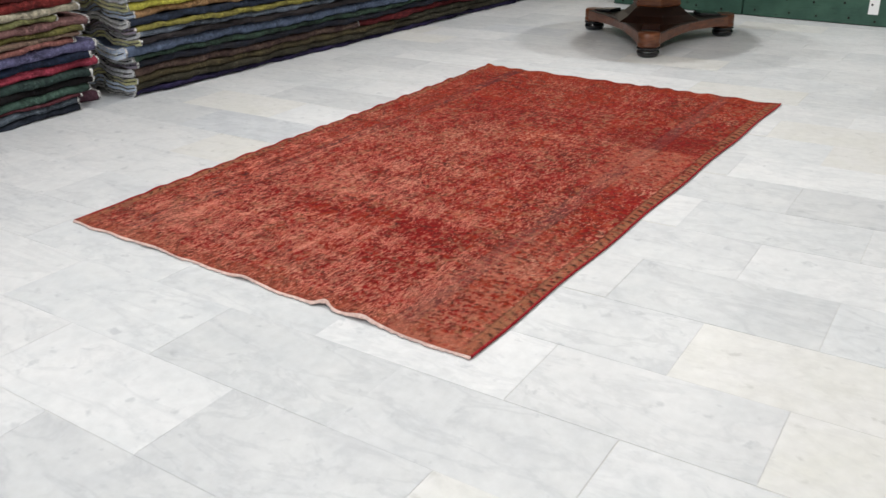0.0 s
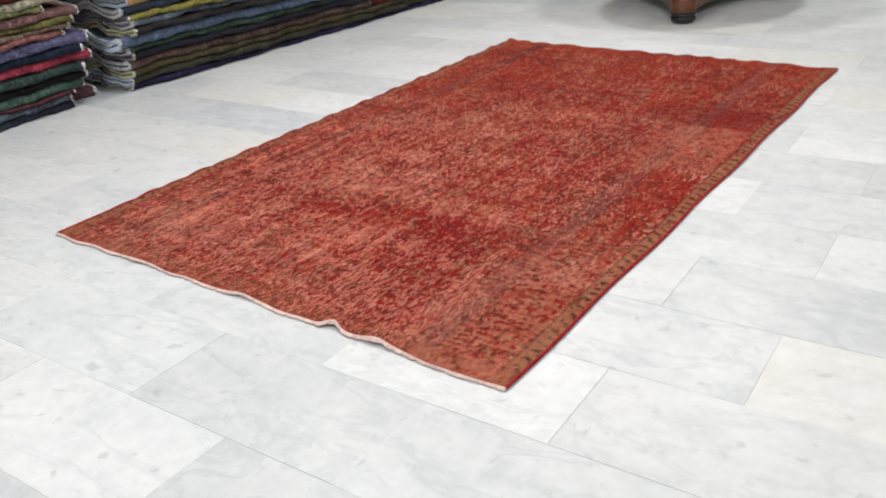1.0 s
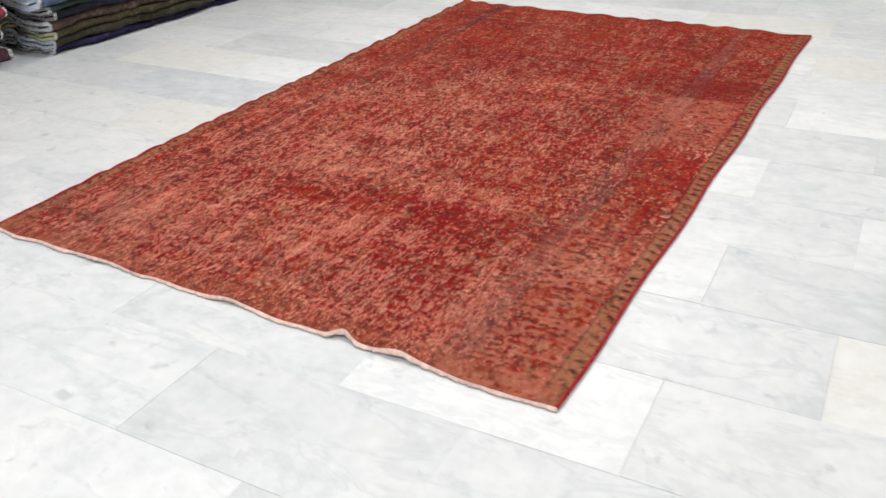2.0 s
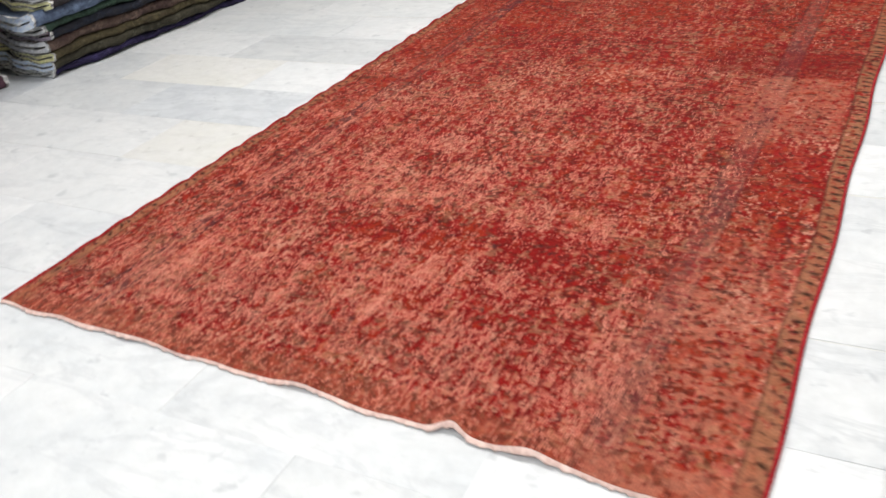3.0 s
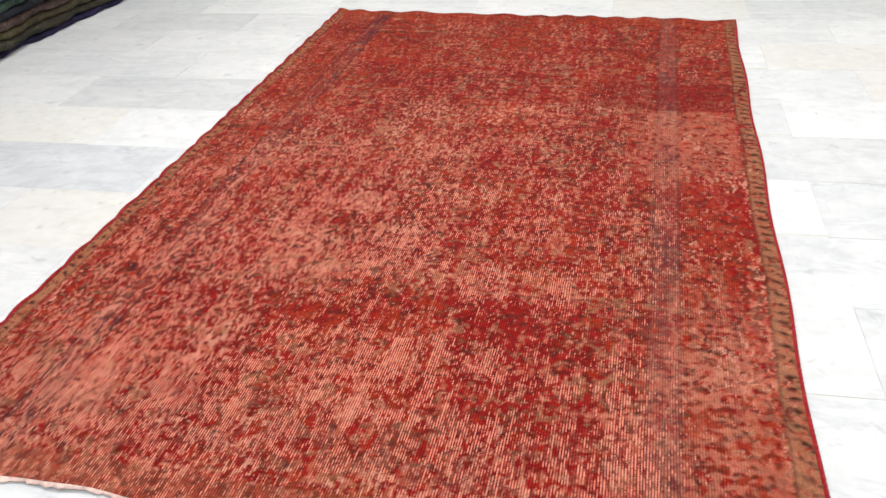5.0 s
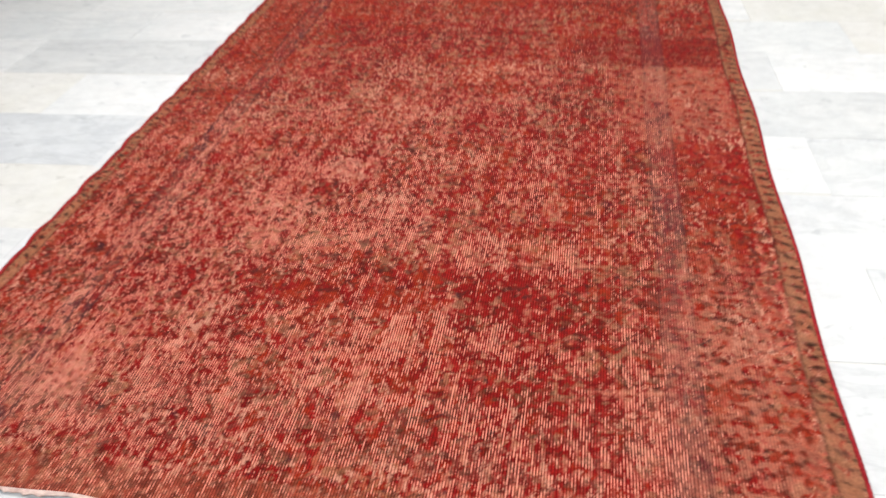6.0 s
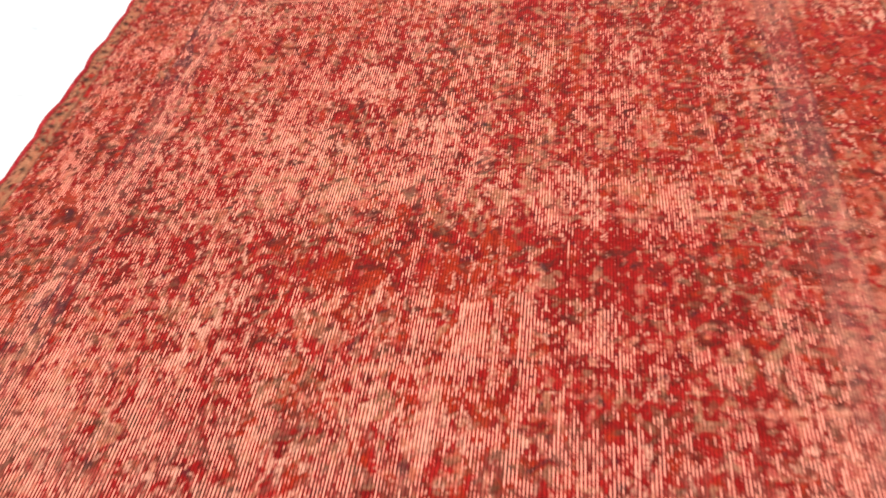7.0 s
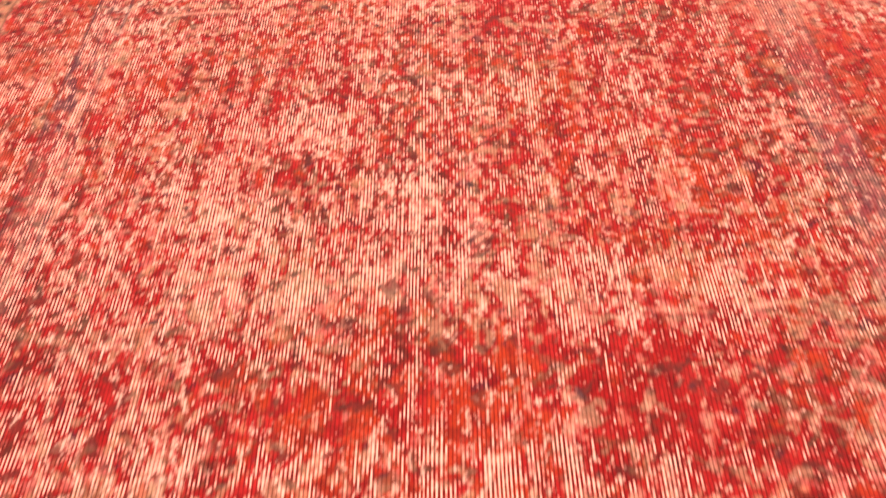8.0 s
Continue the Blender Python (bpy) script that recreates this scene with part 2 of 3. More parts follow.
def value_noise(a, b, sa, sb, octaves=1, gain=0.5):
    """Smooth noise from -1 to 1 over arrays a and b (metres), with cells sa by sb."""
    out, amp, total = 0.0, 1.0, 0.0
    for _ in range(octaves):
        u, v = a / sa + 50, b / sb + 50
        i, j = np.floor(u).astype(int), np.floor(v).astype(int)
        fu, fv = u - i, v - j
        fu, fv = fu * fu * (3 - 2 * fu), fv * fv * (3 - 2 * fv)
        i0, j0 = i.min(), j.min()
        g = RNG.uniform(-1, 1, (i.max() - i0 + 2, j.max() - j0 + 2))
        i, j = i - i0, j - j0
        out = out + amp * ((g[i, j] * (1 - fu) + g[i + 1, j] * fu) * (1 - fv) + (g[i, j + 1] * (1 - fu) + g[i + 1, j + 1] * fu) * fv)
        total, amp, sa, sb = total + amp, amp * gain, sa / 2, sb / 2
    return out / total


def step(x, lo, hi):
    t = np.clip((x - lo) / (hi - lo), 0, 1)
    return t * t * (3 - 2 * t)


# ---- the closed shop room ----
def wall(name, x0, x1, y0, y1, z0=0.0, z1=H, label="plain off-white painted plaster wall of the shop"):
    return tagged(part(name, block(x0, x1, y0, y1, z0, z1), WALL), label, "wall", kind="structure")


wall("wall_west", X0 - 0.15, X0, Y0 - 0.15, Y1 + 0.15)
wall("wall_east", X1, X1 + 0.15, Y0 - 0.15, Y1 + 0.15)
wall("wall_north", X0, X1, Y1, Y1 + 0.15)
wx0, wx1, wz0, wz1 = -3.1, 2.3, 0.45, 2.65
south = wall("wall_south", X0, wx0, Y0 - 0.15, Y0)
bm = block(wx1, X1, Y0 - 0.15, Y0, 0, H)
box(bm, wx0, wx1, Y0 - 0.15, Y0, 0, wz0)
box(bm, wx0, wx1, Y0 - 0.15, Y0, wz1, H)
part("window_wall", bm, WALL, south)
tagged(part("ceiling", block(X0 - 0.15, X1 + 0.15, Y0 - 0.15, Y1 + 0.15, H, H + 0.15), CEIL), "plain white painted ceiling", "ceiling", kind="structure")

window = thing("window_1", pose(0, Y0 - 0.08, 0), "wide shop window with white frame", "window", kind="structure")
bm = bmesh.new()
for z in (wz0, wz1 - 0.06):
    box(bm, wx0, wx1, -0.03, 0.03, z, z + 0.06)
for k in range(4):
    x = wx0 + (wx1 - wx0 - 0.06) * k / 3
    box(bm, x, x + 0.06, -0.027, 0.027, wz0 + 0.06, wz1 - 0.06)
part("window_frame", bm, METAL, window)
for k in range(3):
    w = (wx1 - wx0 - 0.06) / 3
    pane = part("pane", block(wx0 + 0.062 + w * k, wx0 + w * (k + 1) - 0.002, -0.004, 0.004, wz0 + 0.062, wz1 - 0.062), GLASS, window)
    pane.visible_shadow = False


def ceiling_light():
    t = thing("ceiling_light", pose(*LAMPS[0], H), "square white surface-mounted ceiling light, lit", "ceiling light", "ceiling lights")
    bm = block(-0.22, 0.22, -0.22, 0.22, -0.06, 0)
    part("frame", bm, METAL, t)
    part("diffuser", block(-0.2, 0.2, -0.2, 0.2, -0.075, -0.061, 0.004), GLOW, t)
    return t


first = ceiling_light()
for x, y in LAMPS[1:]:
    copy_thing(first, pose(x, y, H))


# ---- the red rug ----
RW, RL = 1.87, 2.99
NL, NR, FL, FR = (np.array(p) for p in ((-2.023, -0.114), (-0.173, -0.187), (-2.006, 2.980), (-0.084, 2.826)))
TOP = 0.0075


def bell(x, c, w):
    return np.exp(-(((x - c) / w) ** 2))


def rug_place(a, b):
    """World places of rug points: a across from the left edge, b along from the near end, in metres."""
    a, b = np.broadcast_arrays(np.asarray(a, float), np.asarray(b, float))
    near = np.exp(-np.clip(b, 0, None) / 0.07)
    inset = 0.017 * bell(a, 1.335, 0.028) + 0.010 * bell(a, 1.49, 0.05) + 0.008 * bell(a, 0.99, 0.06) - 0.006 * bell(a, 0.16, 0.14) - 0.006 * bell(a, 1.7, 0.1)
    inset = inset - 0.006 + 0.004 * np.sin(a * 31) * np.sin(a * 7.3)
    bb = b + inset * near
    far = np.exp(-np.clip(RL - b, 0, None) / 0.08)
    bb = bb + far * (0.006 * np.sin(a * 17.0) + 0.005 * np.sin(a * 41 + 3 * np.sin(a * 5)))
    left = np.exp(-np.clip(a, 0, None) / 0.06)
    ripple = np.sin(math.tau * (b - 0.325) / 0.24 + 0.5 * np.sin(b * 3.1))
    aa = a + left * (0.034 + 0.010 * ripple * step(b, 0.1, 0.35) * (1 - 0.5 * step(b, 1.0, 2.6)))
    right = np.exp(-np.clip(RW - a, 0, None) / 0.06)
    aa = aa + right * (0.004 * np.sin(b * 9.0) + 0.008)
    s, t = aa / RW, bb / RL
    xy = [(1 - s) * (1 - t) * NL[k] + s * (1 - t) * NR[k] + (1 - s) * t * FL[k] + s * t * FR[k] for k in (0, 1)]
    z = TOP + 0.0 * a
    z = z + near * (0.013 * bell(a, 1.335, 0.035) + 0.012 * bell(a, 1.49, 0.05) + 0.009 * bell(a, 0.98, 0.05) + 0.005 * bell(a, 0.5, 0.06))
    z = z + left * 0.012 * np.clip(ripple, 0, 1) * step(b, 0.15, 0.4)
    z = z + far * 0.004 * (0.5 + 0.5 * np.sin(a * 41 + 3 * np.sin(a * 5)))
    z = z + 0.0012 * np.sin(a * 5.1 + 2 * np.sin(b * 2.2)) + 0.0012
    return np.stack([xy[0], xy[1], z], -1)


def col(r, g, b):
    return np.array(lin(r, g, b)[:3])


def rug_dye(a, b):
    """The dye at each knot: overdyed reds worn down to salmon and tan, with what is left of an older pattern."""
    wa, wb = value_noise(a, b, 0.035, 0.035, 2), value_noise(a, b, 0.035, 0.035, 2)

    def n(sa, sb, o=1):
        """Noise of unit spread; fine noise runs aslant, so that no rows show."""
        ra, rb = (a + 0.02 * wa, b + 0.02 * wb) if max(sa, sb) > 0.06 else (a + 0.006 * wa, b + 0.006 * wb)
        if max(sa, sb) < 0.06 and abs(sa - sb) < 0.006:
            ra, rb = 0.82 * ra + 0.57 * rb, 0.82 * rb - 0.57 * ra
        v = value_noise(ra, rb, sa, sb, o)
        return v / v.std()

    def over(c, f, k):
        return c + np.clip(f, 0, 1)[..., None] * (k - c)

    field = step(a, 0.33, 0.36) * (1 - step(a, 1.57, 1.60)) * step(b, 0.30, 0.36)
    # how far the pile is worn: bands across the width, cloudy areas and streaks along the warp
    band = -1.25 * bell(b + 0.02 * np.sin(a * 2.2), 0.63, 0.085) * (0.40 + 0.75 * step(a, 0.55, 0.95)) * step(a, 0.28, 0.36) * (1 - step(a, 1.6, 1.75))
    band = band + 0.75 * bell(b, 0.80, 0.055) + 0.55 * (1 - step(b, 0.06, 0.32)) + 0.9 * step(a, 1.56, 1.66) * (1 - step(b, 0.62, 1.0))
    band = band + 0.5 * bell(a, 0.55, 0.30) * bell(b, 0.38, 0.13) + 0.5 * bell(a, 0.58, 0.28) * bell(b, 0.92, 0.17) + 0.40 * bell(b, 1.50, 0.12) * (1 - step(a, 0.8, 1.2))
    band = band - 0.75 * step(a, 0.85, 1.15) * (1 - step(a, 1.54, 1.62)) * bell(b, 1.22, 0.28) - 0.25 * step(a, 0.95, 1.2) * bell(b, 0.38, 0.16) - 0.8 * step(b, 1.84, 2.05)
    band = band + 0.65 * bell(b, 2.35, 0.12) * bell(a, 0.75, 0.25) - 2.2 * bell(a, 0.71, 0.06) * bell(b, 1.02, 0.035) + 1.6 * bell(a, 1.17, 0.03) * bell(b, 1.60, 0.05) - 0.5 * bell(a, 0.20, 0.07) * bell(b, 1.1, 0.5)
    worn = 0.54 * band + 0.10 * n(0.26, 0.3, 2) + 0.26 * n(0.016, 0.30, 2) + 0.44 * n(0.010, 0.16, 1) + 0.30 * n(0.25, 0.016, 2) + 0.10 * n(0.08, 0.07, 2)
    speck = 0.26 * n(0.020, 0.016, 1) + 0.44 * n(0.009, 0.010, 1) + 0.46 * n(0.006, 0.032, 1) + 0.36 * n(0.030, 0.007, 1) + 0.28 * RNG.normal(0, 1, a.shape)
    f = 0.86 * step(worn + 0.9 * speck, -0.05, 1.15)
    thin = step(0.7 * band + 0.4 * n(0.03, 0.14, 2), -0.45, 0.45)
    # reds
    c = np.zeros(a.shape + (3,)) + col(150, 17, 16)
    c = over(c, 0.4 + 0.4 * n(0.03, 0.03, 2), col(170, 30, 27))
    c = over(c, 0.55 * step(0.4 * n(0.26, 0.3, 2) + 0.5 * n(0.02, 0.03) + 0.5 * step(b, 1.2, 2.6) + 0.7 * bell(b, 2.85, 0.15), 0.2, 1.1), col(184, 60, 24))
    c = over(c, 0.5 * step(n(0.011, 0.014, 1), 0.5, 1.2), col(106, 9, 10))
    salmon = np.zeros_like(c) + col(199, 94, 82)
    salmon = over(salmon, 0.4 + 0.4 * n(0.010, 0.012, 1), col(232, 150, 122))
    salmon = over(salmon, 0.7 * step(0.6 * n(0.18, 0.18, 2) + 0.6 * n(0.015, 0.02), 0.3, 1.2), col(206, 110, 76))
    salmon = over(salmon, 0.7 * step(0.7 * n(0.12, 0.09, 2) + 0.7 * n(0.018, 0.014), 0.5, 1.2), col(172, 120, 86))
    c = over(c, f, salmon)
    # faded tan flowers, then small dark brown and olive remnants of their outlines
    c = over(c, 0.48 * step(n(0.034, 0.022, 2) + 0.5 * n(0.010, 0.008) + 0.3 * n(0.25, 0.25), 1.35, 1.9), col(178, 134, 102))
    spots = 0.85 * n(0.013, 0.011, 1) + 0.35 * RNG.normal(0, 1, a.shape) + 0.3 * n(0.18, 0.18) + 0.30 * n(0.04, 0.009) + 0.30 * n(0.009, 0.04)
    c = over(c, 0.60 * step(spots, 1.05, 1.55), col(78, 38, 26))
    bud = step(n(0.019, 0.015, 1) + 0.35 * n(0.007, 0.007) + 0.3 * n(0.3, 0.3), 1.75, 2.05)
    c = over(c, 0.62 * bud, col(70, 36, 29))
    c = over(c, 0.50 * step(n(0.013, 0.010, 1) + 0.4 * n(0.1, 0.1), 1.3, 1.8), col(112, 74, 52))
    c = over(c, 0.6 * step(n(0.018, 0.016, 1), 1.8, 2.1), col(62, 36, 44))
    c = over(c, 0.85 * step(0.8 * n(0.006, 0.013, 1) + 0.4 * RNG.normal(0, 1, a.shape) + 0.3 * n(0.1, 0.1) - 0.7 * (1 - thin), 0.85, 1.4), col(238, 168, 144))
    # crease lines across the rug, a pale and a dark one side by side
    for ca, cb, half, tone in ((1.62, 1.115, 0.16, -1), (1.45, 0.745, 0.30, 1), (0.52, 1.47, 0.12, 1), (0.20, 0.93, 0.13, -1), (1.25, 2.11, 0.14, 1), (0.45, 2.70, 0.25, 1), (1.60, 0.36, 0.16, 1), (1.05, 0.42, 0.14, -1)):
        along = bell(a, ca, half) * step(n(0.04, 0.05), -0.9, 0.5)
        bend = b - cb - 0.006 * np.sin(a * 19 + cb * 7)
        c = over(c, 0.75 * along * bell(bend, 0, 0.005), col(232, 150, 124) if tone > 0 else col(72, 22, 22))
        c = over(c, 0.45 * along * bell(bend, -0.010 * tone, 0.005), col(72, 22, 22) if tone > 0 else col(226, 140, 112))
    # flower heads in rows over the field
    ga, gb = 0.205, 0.285
    row = np.floor(b / gb)
    ca = (a + 0.5 * ga * (row % 2)) / ga
    da, db = (ca - np.floor(ca) - 0.5) * ga, (b / gb - row - 0.5) * gb
    da, db = da + 0.008 * n(0.15, 0.15), db + 0.008 * n(0.15, 0.15)
    rad, ang = np.hypot(da, db), np.arctan2(db, da)
    keep = step(n(0.16, 0.16), -0.2, 0.8) * field
    petal = bell(rad, 0.034 + 0.008 * np.sin(5 * ang), 0.008)
    c = over(c, 0.6 * petal * keep * step(n(0.013, 0.012), -0.6, 0.4), col(74, 26, 24))
    c = over(c, 0.7 * bell(rad, 0.0, 0.012) * keep, col(188, 118, 80))
    stem = bell(np.sin(a * 26 + 2.0 * np.sin(b * 11)), 0, 0.12) * step(n(0.08, 0.08), 0.1, 0.8) * field
    c = over(c, 0.4 * stem * step(n(0.01, 0.011), -0.4, 0.5), col(84, 34, 28))
    # side borders: a greyed purple stripe, an orange band and a tan guard with a dark running leaf
    for edge in (a, RW - a + 0.02):
        wob = edge + 0.002 * n(0.3, 0.25, 2)
        c = over(c, 0.55 * step(wob, 0.07, 0.09) * (1 - step(wob, 0.24, 0.27)) * step(n(0.018, 0.016) + 0.5 * n(0.08, 0.12, 2), 0.0, 1.0), col(182, 68, 44))
        c = over(c, 0.50 * step(wob, 0.07, 0.09) * (1 - step(wob, 0.24, 0.27)) * step(n(0.013, 0.011) + 0.3 * n(0.06, 0.06), 0.9, 1.4), col(78, 34, 24))
        stripe = step(wob, 0.252, 0.262) * (1 - step(wob, 0.318, 0.328))
        c = over(c, (0.16 if edge is a else 0.30) * stripe * (0.6 + 0.4 * step(0.5 * n(0.012, 0.018) + 0.6 * n(0.03, 0.3, 2), -0.6, 0.9)), col(170, 112, 104))
        c = over(c, (0.72 if edge is a else 0.42) * stripe * step(0.6 * n(0.010, 0.03) + 0.6 * n(0.2, 0.25, 1) + (0.5 * bell(b, 1.0, 0.3) if edge is a else 0.0), 0.35, 1.1), col(82, 44, 52))
        c = over(c, (0.78 if edge is a else 0.45) * (bell(wob, 0.257, 0.004) + bell(wob, 0.323, 0.004) + 0.6 * bell(wob, 0.290, 0.003)) * (0.45 + 0.55 * step(n(0.02, 0.08, 2), -1.2, 0.6)), col(74, 36, 42))
        leaf = np.sin(math.tau * b / 0.155)
        rosette = bell(edge, 0.165 + 0.03 * leaf, 0.014) * bell(np.cos(math.tau * b / 0.155), 0, 0.42)
        c = over(c, 0.30 * rosette * step(n(0.011, 0.011), -0.4, 0.6), col(78, 32, 26))
        guard = step(wob, 0.016, 0.021) * (1 - step(wob, 0.062, 0.068))
        c = over(c, 0.9 * (1 - step(wob, 0.012, 0.016)), col(158, 22, 28))
        c = over(c, 0.86 * guard * step(n(0.009, 0.010) + 0.6 * n(0.02, 0.15, 2), -2.0, 0.4), col(178, 122, 90))
        c = over(c, 0.30 * guard * step(n(0.02, 0.06, 2), 0.3, 1.2), col(190, 96, 68))
        run = (b + 0.010 * n(0.2, 0.09) + 0.003 * wa) / 0.041
        saw = run - np.floor(run)
        tilt = saw - 0.5 + (6.0 + 5.0 * np.sin(b * 23)) * (edge - 0.040) * (1 if edge is a else -1)
        zig = 1.3 * bell(edge, 0.040, 0.016) * bell(tilt, 0.0, 0.20) + bell(edge, 0.026, 0.006) * bell(saw, 0.1, 0.12)
        c = over(c, 0.76 * guard * zig * step(n(0.010, 0.010) + 0.5 * n(0.1, 0.1), -1.8, 0.1), col(38, 19, 13))
        c = over(c, 0.55 * (bell(wob, 0.064, 0.004) + bell(wob, 0.017, 0.004)), col(70, 32, 22))
    # ends
    end = 1 - step(b + 0.003 * n(0.2, 0.1), 0.06, 0.075)
    c = over(c, 0.45 * end, col(186, 104, 78))
    c = over(c, 0.45 * end * step(n(0.013, 0.011, 1), 0.35, 1.0), col(76, 32, 23))
    mid = step(b, 0.10, 0.14) * (1 - step(b, 0.28, 0.33)) * (1 - step(a, 1.5, 1.8))
    c = over(c, 0.36 * mid * step(n(0.016, 0.014) + 0.5 * n(0.06, 0.04, 2), -0.1, 0.7), col(140, 88, 74))
    c = over(c, 0.5 * step(b, 2.86, 2.9) * step(n(0.03, 0.02, 1), -0.3, 0.6), col(176, 66, 30))
    # the sharply edged bare patch, and the orange bare corner
    patch = step(a + 0.008 * n(0.1, 0.02), 1.43, 1.56) * step(b, 1.30 + 0.05 * n(0.08, 0.1), 1.50) * (1 - step(b, 1.905, 1.914)) * (1 - step(a, 1.80, 1.83))
    c = over(c, 0.50 * patch * step(0.6 * n(0.016, 0.010, 1) + 0.6 * n(0.008, 0.012, 1) + 0.7, -0.2, 0.8), col(206, 124, 102))
    beyond = step(a, 1.25, 1.42) * (1 - step(a, 1.80, 1.83)) * step(b, 1.914, 1.922) * (1 - step(b, 2.05, 2.30))
    c = over(c, 0.45 * beyond, col(128, 16, 14))
    corner = bell(a, 1.70, 0.13) * (1 - step(b, 0.50, 0.95))
    c = over(c, 0.66 * corner * step(0.7 * n(0.05, 0.010, 1) + 0.7 * n(0.010, 0.010, 1) + 0.3, -0.3, 0.9), col(216, 136, 112))
    c = over(c, 0.34 * corner * step(0.7 * n(0.03, 0.009, 1) + 0.7 * n(0.009, 0.011, 1), 0.9, 1.5), col(88, 44, 32))
    # where the pile has gone and the bare warps show
    bare = np.clip(0.56 + 0.14 * band + 0.16 * n(0.012, 0.25, 2) + 0.08 * n(0.25, 0.02, 2) + 0.05 * n(0.05, 0.05, 2) + 0.10 * (1 - step(b, 0.3, 0.6)), 0.30, 0.95)
    bare = bare * step(a, 0.065, 0.10) * (1 - step(a, 1.74, 1.80)) * (1 - 0.40 * step(b, 1.15, 1.8)) * (0.70 + 0.30 * step(b, 0.05, 0.25)) * (1 - 0.60 * step(a, 1.52, 1.68))
    bare = bare * (1 - 0.8 * bud)
    return np.clip(c * 0.61, 0.002, 0.9), bare


def red_rug():
    t = thing("red_rug", pose(0, 0, 0), "worn red overdyed wool rug with faded floral pattern on marble tiles", "rug")
    warps, rows = 346, 860
    a = np.linspace(0.004, RW - 0.004, 2 * warps + 1)[None, :]
    b = np.linspace(0.0, RL, rows + 1)[:, None]
    aa, bb = np.broadcast_arrays(a, b)
    ridge = np.where(np.arange(2 * warps + 1) % 2 == 0, -1.0, 1.0)[None, :] + 0.0 * bb
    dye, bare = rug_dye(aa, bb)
    pts = rug_place(aa + 0.0012 * value_noise(aa, bb, 0.02, 0.15), bb)
    pts[..., 2] += 0.0008 * ridge * bare + 0.0009 * value_noise(aa, bb, 0.012, 0.012) * (1 - bare) + 0.0016 * value_noise(aa, bb, 0.25, 0.3, 2)
    mesh = grid_mesh("wool_face", pts)
    layer = mesh.color_attributes.new("dye", "FLOAT_COLOR", "POINT")
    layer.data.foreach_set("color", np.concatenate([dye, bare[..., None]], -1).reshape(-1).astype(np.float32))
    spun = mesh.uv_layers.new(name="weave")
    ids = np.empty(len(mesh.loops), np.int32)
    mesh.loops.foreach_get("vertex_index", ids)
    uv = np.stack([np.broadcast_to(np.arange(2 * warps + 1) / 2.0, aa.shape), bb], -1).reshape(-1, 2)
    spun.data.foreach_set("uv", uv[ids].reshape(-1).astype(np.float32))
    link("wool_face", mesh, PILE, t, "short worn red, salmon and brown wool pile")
    # woven underside
    ca, cb = np.meshgrid(np.linspace(0.004, RW - 0.004, 260), np.linspace(0, RL, 160))
    under = rug_place(ca, cb)
    under[..., 2] -= 0.0055
    link("backing", grid_mesh("backing", under[::-1]), JUTE, t)
    # overcast cords along the two long sides
    for at in (0.002, RW - 0.002):
        bs = np.linspace(0.0, RL, 420)
        mid = rug_place(at, bs)
        mid[:, 2] -= 0.0018
        k = np.arange(8) * math.tau / 8
        r = 0.0046 * (1 + 0.10 * np.sin(bs * 420))[:, None]
        ring = np.stack([mid[:, None, 0] + r * np.cos(k), mid[:, None, 1] + 0 * r * k, mid[:, None, 2] + 0.85 * r * np.sin(k)], -1)
        link("selvedge", grid_mesh("selvedge", ring[::-1], closed=True), CORD, t, "dark red overcast edge cord")
    # flat-woven pale ends
    for far in (False, True):
        aa = np.linspace(0.0, RW, 520)
        width = 0.0060 + 0.0035 * value_noise(aa, 0 * aa, 0.06, 1, 2) + 0.003 * value_noise(aa, 0 * aa, 0.008, 1)
        width = (0.006 + 0.2 * width) if far else width
        u = np.linspace(0, 1, 5)[:, None]
        if far:
            pts = rug_place(aa[None, :] + 0 * u, RL + 0 * u)
            pts[..., 1] += u * width
        else:
            pts = rug_place(aa[None, :] + 0 * u, 0 * u)
            pts[..., 1] -= u * width
        lift = pts[..., 2] - TOP
        pts[..., 2] = pts[..., 2] + 0.0006 - u * (0.0042 + 0.35 * np.clip(lift, 0, 1))
        bottom = pts[::-1].copy()
        bottom[..., 2] -= 0.0028
        link("woven_end", grid_mesh("woven_end", np.concatenate([pts, bottom])), CREAM, t, "pale undyed flat-woven end")
    return t


red_rug()


